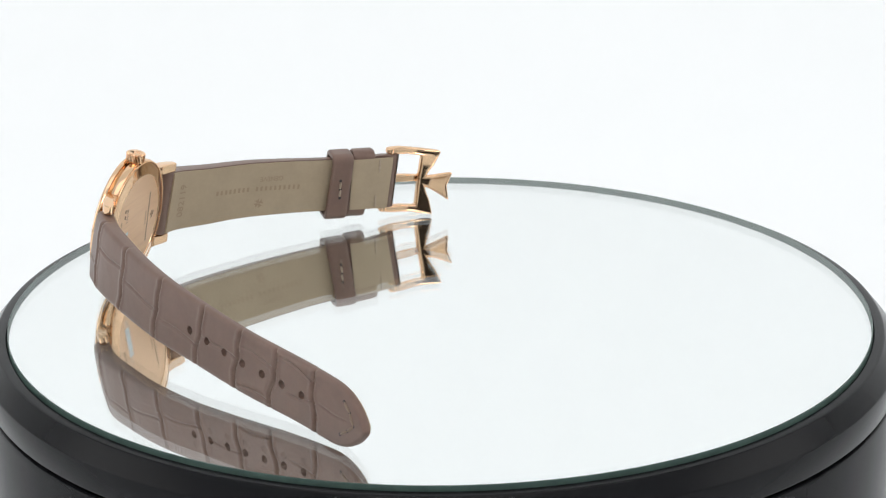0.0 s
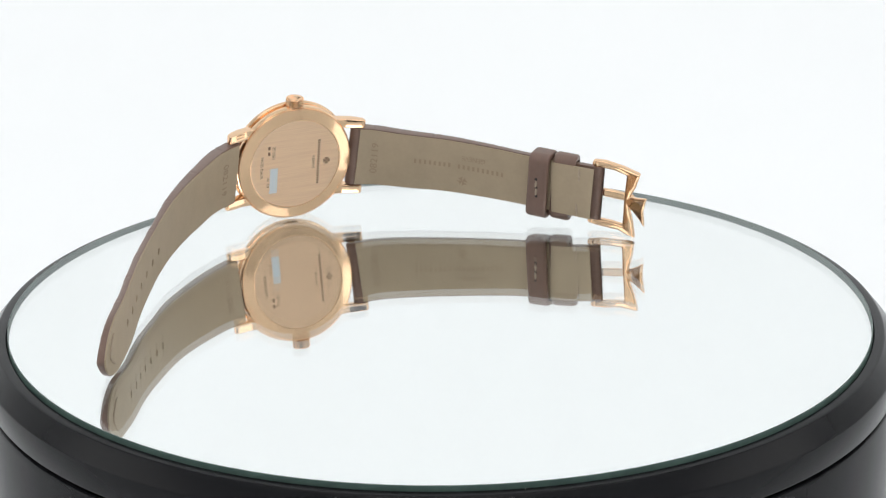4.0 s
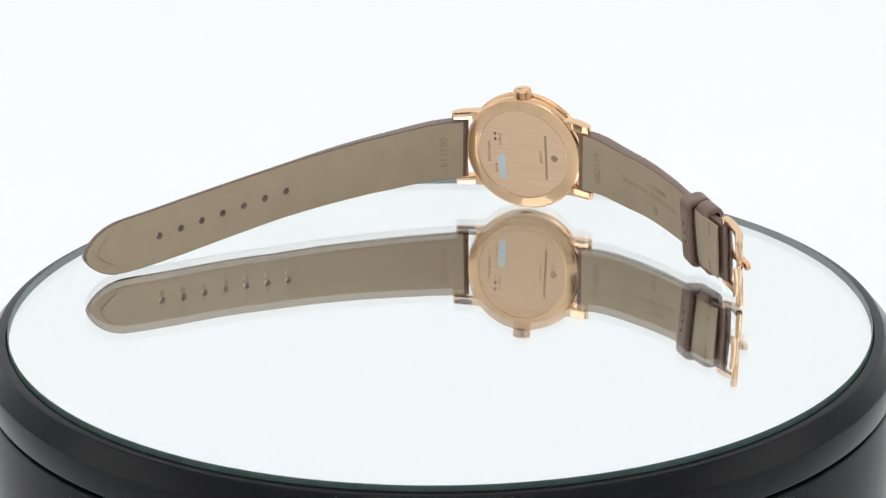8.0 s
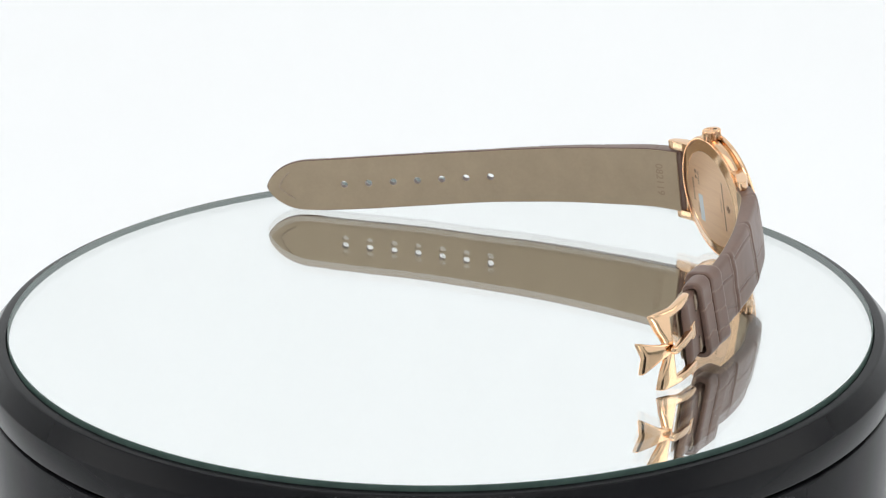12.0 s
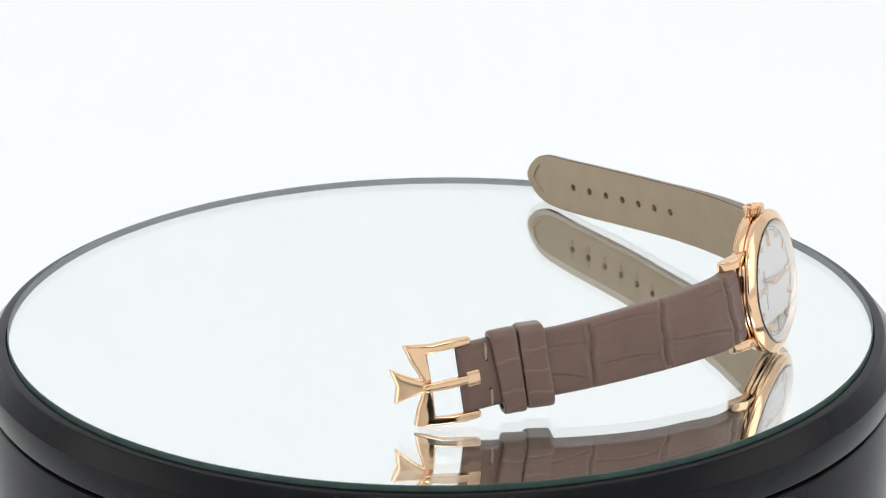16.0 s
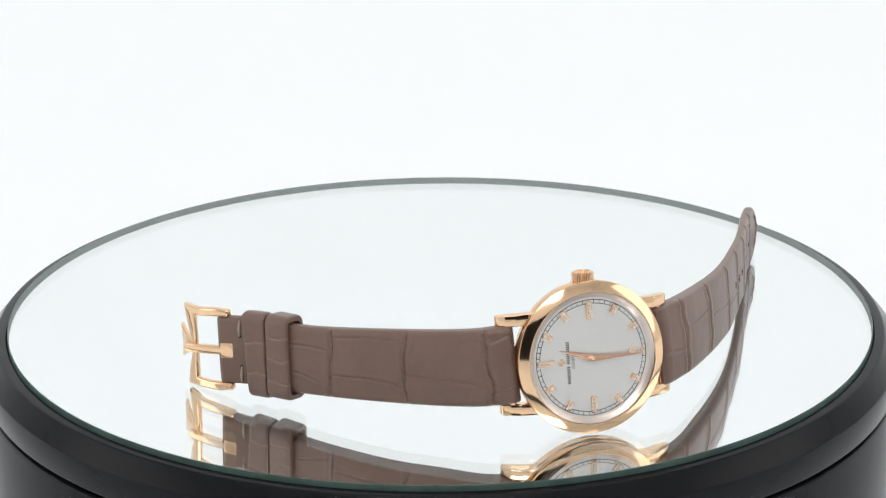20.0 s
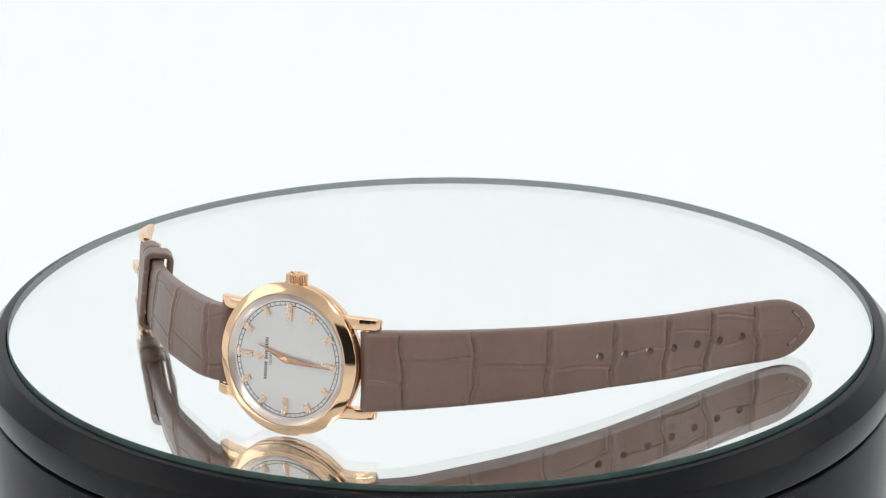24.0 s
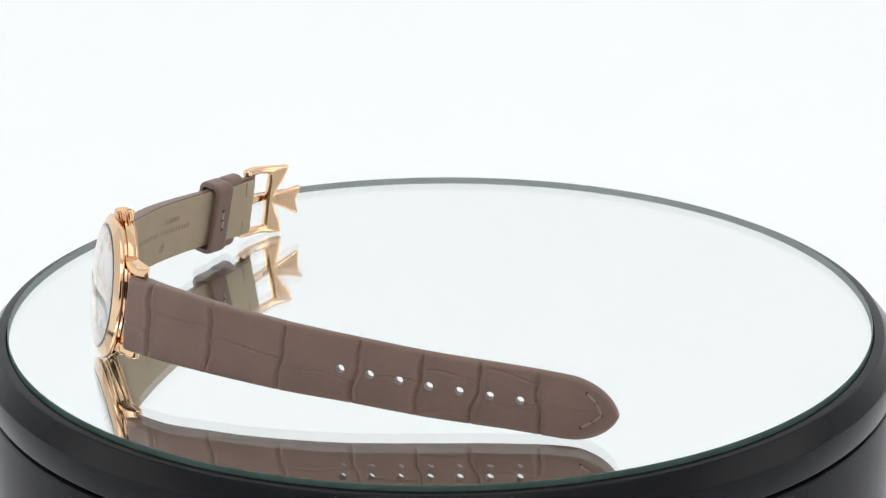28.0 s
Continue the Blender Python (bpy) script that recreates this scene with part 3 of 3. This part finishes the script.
def build_short_strap():
    L = RB.length
    half = lambda s: float(np.interp(s / L, [0, 0.33, 0.67, 1], [8.55, 8.1, 7.65, 7.7]))
    thick = lambda s: (4.3 - 1.6 * min(1.0, s / 45)) * rolled(s)
    fold = lambda s: thick(s) * math.sqrt(max(0.05, 1 - max(0.0, (s - L + 1.1) / 1.6) ** 2))
    body = strap_body(RB, 0.0, L + 0.5, half, fold, SEAMS_B, VEINS_B, lambda s: 1.0)
    strap = spart("short_strap", bend(body, RB), LEATHER, None, "taupe crocodile leather strap half with the buckle")
    spart("lining", bend(lining_body(2.2, L - 10.0, half, thick, lambda s: 1.0), RB), LINING, strap, "smooth olive taupe leather lining")
    flap = lining_body(L - 13.2, L - 2.0, half, lambda s: thick(s) + 1.5, lambda s: 1.0, 0.35)
    spart("lining_flap", bend(flap, RB), LINING, strap, "folded back lining flap over the fixed loop")
    t = thick(L) / 2
    for v0, v1 in ((7.15, 3.4), (-3.4, -7.15)):
        for h in (t + 0.34, -t - 0.82):
            spart("stitch", bend(stitch((L - 6.0, v0, h), (L - 5.7, v1, h), 0.34), RB), THREAD, strap)
        for v in (math.copysign(3.4, v0),):
            spot = lathe([(0, -0.2), (0.36, -0.2), (0.36, 0.0), (0, 0.0)], 12)
            spot.transform(Matrix.Translation((L - 5.85, v, t + 0.32)))
            spart("stitch_hole", bend(spot, RB), INK, strap)
    bm = lettered("082119", 3.1, 0.07)
    bm.transform(Matrix(((0, -1, 0, 7.4), (1, 0, 0, 0.0), (0, 0, 1, -thick(7) / 2), (0, 0, 0, 1))))
    spart("stamped_number", bend(bm, RB), STAMP, strap, "stamped number 082119", False)
    bms = [block(0.6, 1.25, 0.12, (19.0 + 1.38 * i, 0.6 - 0.02 * i, -thick(19 + 1.38 * i) / 2)) for i in range(19) if i != 8]
    spart("stamped_line", bend(merged(bms), RB), STAMP, strap, "row of small stamped marks", False)
    bm = lettered("GENEVE", 1.9, 0.06)
    bm.transform(Matrix(((-1, 0, 0, 35.5), (0, -1, 0, 3.2), (0, 0, 1, -thick(35) / 2), (0, 0, 0, 1))))
    spart("stamped_word", bend(bm, RB), STAMP, strap, "stamped word GENEVE", False)
    pieces = []
    for k in range(4):
        bm = slab([(0.15, -0.1), (1.3, -0.75), (1.05, 0.0), (1.3, 0.75), (0.15, 0.1)], -0.05, 0.05)
        bm.transform(Matrix.Translation((32.5, -3.9, -thick(32) / 2)) @ Matrix.Rotation(k * math.pi / 2 + 0.5, 4, "Z"))
        pieces.append(bm)
    spart("stamped_emblem", bend(merged(pieces), RB), STAMP, strap, "small stamped four-armed emblem", False)
    # two keeper loops
    for s, tilt, gap, back, name, lines in ((L - 16.8, 0.07, 0.4, 1.05, "movable", (4.4, -0.6, -5.6)), (L - 10.6, 0.08, 0.3, -1.0, "fixed", (2.6, -4.4))):
        w, t2, th = half(s) + 0.35 + gap * 0.3, thick(s) / 2 + 0.25, 1.2
        rad = 0.9
        wl = w + (0.7 if name == "fixed" else 0.2)
        corners = [(w, t2 + gap), (-wl, t2 + gap), (-wl, -t2 - back), (w, -t2 - back)]
        arcs = []
        for (cv, ch), a0 in zip(corners, (0, math.pi / 2, math.pi, 1.5 * math.pi)):
            ox, oy = cv - math.copysign(rad, cv), ch - math.copysign(rad, ch)
            arcs.append([(ox, oy, a0 + math.pi / 2 * k / 6) for k in range(7)])
        path = []
        for k in range(4):
            path += arcs[k]
            (x0, y0, a0), (x1, y1, _) = arcs[k][-1], arcs[(k + 1) % 4][0]
            n = 44 if k == 0 else 8
            path += [(x0 + (x1 - x0) * i / n, y0 + (y1 - y0) * i / n, a0) for i in range(1, n)]
        bm = bmesh.new()
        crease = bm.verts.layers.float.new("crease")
        n = len(path)
        across = [(-2.95, 0.55), (-2.85, 0.8), (-2.6, 0.96), (-2.2, 1.02)] + [(-2.2 + 4.4 * i / 12, 1.03) for i in range(1, 12)] + [(2.2, 1.02), (2.6, 0.96), (2.85, 0.8), (2.95, 0.55)]
        rows = []
        for x, k in across:
            row = []
            for ox, oy, a in path:
                dep = 0.0
                if abs(math.sin(a)) > 0.5 and oy > 0:
                    for v0 in lines:
                        y = ox - v0 - 0.25 * math.sin(x + v0)
                        dep += 0.16 * math.exp(-(y / 0.22) ** 2)
                r0 = rad + th * (k - dep)
                one = bm.verts.new((s + x + tilt * ox, ox + r0 * math.cos(a), oy + r0 * math.sin(a)))
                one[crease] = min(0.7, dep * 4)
                row.append(one)
            rows.append(row)
        for x in (2.95, -2.95):
            rows.append([bm.verts.new((s + x + tilt * ox, ox + rad * math.cos(a), oy + rad * math.sin(a))) for ox, oy, a in path])
        for a, b in zip(rows, rows[1:] + rows[:1]):
            for i in range(n):
                bm.faces.new((a[i], a[(i + 1) % n], b[(i + 1) % n], b[i]))
        spart("keeper_loop", bend(bm, RB), LEATHER, strap, f"{name} taupe leather keeper loop")
        if name == "movable":
            low = -t2 - back - th
            for v0, v1 in ((0.15, 2.0), (-2.2, -0.3)):
                spart("stitch", bend(stitch((s - 0.1, v0, low - 0.12), (s + 0.1, v1, low - 0.12), 0.34), RB), THREAD, strap)
            for v in (2.4, -0.05, -2.6):
                spot = lathe([(0, -0.12), (0.42, -0.12), (0.42, 0.1), (0, 0.1)], 12)
                spot.transform(Matrix.Translation((s, v, low)))
                spart("stitch_hole", bend(spot, RB), INK, strap)
    build_buckle(L, strap)


def build_buckle(L, strap):
    outer = [(-3.0, 9.3), (0.5, 9.6), (5.5, 9.3), (10.7, 9.5), (10.2, 7.7), (9.6, 5.2), (8.7, 3.0), (8.2, 1.5)]
    wedge = [(9.6, 2.0), (11.4, 2.9), (13.4, 4.1), (12.6, 0.0)]
    inner = [(6.4, 0.0), (6.5, 3.5), (6.6, 7.3), (3.0, 7.5), (-3.0, 7.6)]
    top = outer + wedge
    low = [(d, -v) for d, v in reversed(top[:-1])]
    ring = top + low + [(-3.0, -7.6), (3.0, -7.5), (6.6, -7.3), (6.5, -3.5)] + inner
    bm = slab([(d, v) for d, v in ring], -1.0, 1.0)
    bmesh.ops.triangulate(bm, faces=[f for f in bm.faces if len(f.verts) > 4])
    rim = [e for e in bm.edges if e.is_manifold and e.calc_face_angle(0) > 0.6]
    bmesh.ops.bevel(bm, geom=rim, offset=0.62, segments=4, profile=0.5, affect="EDGES", clamp_overlap=True)
    for v in bm.verts:
        d = v.co.x * (1.06 if v.co.x > 0 else 1.0)
        bow = 0.55 - 0.040 * max(0.0, d - 1.0) ** 2
        v.co = Vector((L + d, v.co.y, v.co.z * (1.0 if abs(v.co.y) > 6.8 else 0.9) + bow))
    buckle = spart("buckle", bend(bm, RB), GOLD, None, "polished rose gold buckle shaped like half a flared cross")
    tongue = slab([(-1.6, -0.85), (1.0, -1.0), (4.0, -1.05), (6.8, -0.9), (8.0, -1.0), (8.9, -0.8), (9.4, 0.0), (8.9, 0.8), (8.0, 1.0), (6.8, 0.9), (4.0, 1.05), (1.0, 1.0), (-1.6, 0.85)], -0.8, 0.65, 0.36, 3)
    hinge = slab([(-3.9, -1.75), (-0.7, -1.75), (-0.7, 1.75), (-3.9, 1.75)], -0.9, 0.7, 0.4, 3)
    bm = merged([tongue, hinge])
    for v in bm.verts:
        d = v.co.x
        v.co = Vector((L + d, v.co.y, v.co.z + 1.3 + 0.03 * d - 0.012 * max(0, d) ** 2))
    slot = block(0.8, 3.7, 0.5, (L - 4.2, 0, 1.15), 0.1)
    spart("prong_slot", bend(slot, RB), INK, strap, "dark slot for the prong")
    spart("prong", bend(bm, RB), GOLD, buckle, "slim rose gold buckle prong")
    bm = lathe([(0, -9.0), (0.7, -9.0), (0.7, 9.0), (0, 9.0)], 16)
    bm.transform(Matrix.Translation((L - 1.6, 0, 0.1)) @ Matrix.Rotation(math.pi / 2, 4, "X"))
    spart("buckle_bar", bend(bm, RB), GOLD, buckle)


hole_first = 55.9
SEAMS_A = [(8.4, 0.4, 2.4), (24.3, 0.4, 1.6), (42.0, 0.35, 0.6), (59.3, 0.5, 0.6), (73.9, 0.4, 0.4), (86.4, 0.9, 0.6), (100.7, 0.9, 3.4)]
VEINS_A = [(0, 8.7, -0.25, -0.25, 0.2), (8.7, 25.2, 0.3, 0.3, 0.2), (25.2, 43.0, 0.06, -0.02, 0.2), (43, 60.3, -0.2, -0.3, 0.2), (60.3, 75, 0.05, 0.05, 0.2),
           (75, 87, 0.5, 0.42, 0.2), (74, 86, -0.75, -0.7, 0.2), (87.4, 101, 0.85, 0.6, 0.2), (91, 102, -0.2, -0.05, 0.2), (101.6, 113, 0.0, 0.05, 0.12)]
SEAMS_B = [(6.0, 0.3, 0.5), (24.2, 0.4, 1.8), (42.0, 0.4, 2.8)]
VEINS_B = [(0, 6, 0.75, 0.7, 0.2), (0, 6, -0.6, -0.6, 0.2), (6, 24, -0.5, -0.15, 0.2), (6, 12, 0.7, 0.75, 0.14), (24.2, 42, 0.7, 0.78, 0.2), (24, 42, -0.5, -0.3, 0.2), (42, 54, 0.4, 0.42, 0.2), (42, 54, -0.7, -0.3, 0.2)]
build_long_strap()
build_short_strap()


def motions():
    rows = [(float(t), turned(t)) for t in range(0, 29)]
    walk(PLATTER, [(t, pose(0, 0, -FLOOR_Z * MM, 0, 0, a)) for t, a in rows])
    place = Matrix.Translation(FOOT * MM)
    walk(watch, [(t, pose(0, 0, 0, 0, 0, a) @ place) for t, a in rows])


motions()
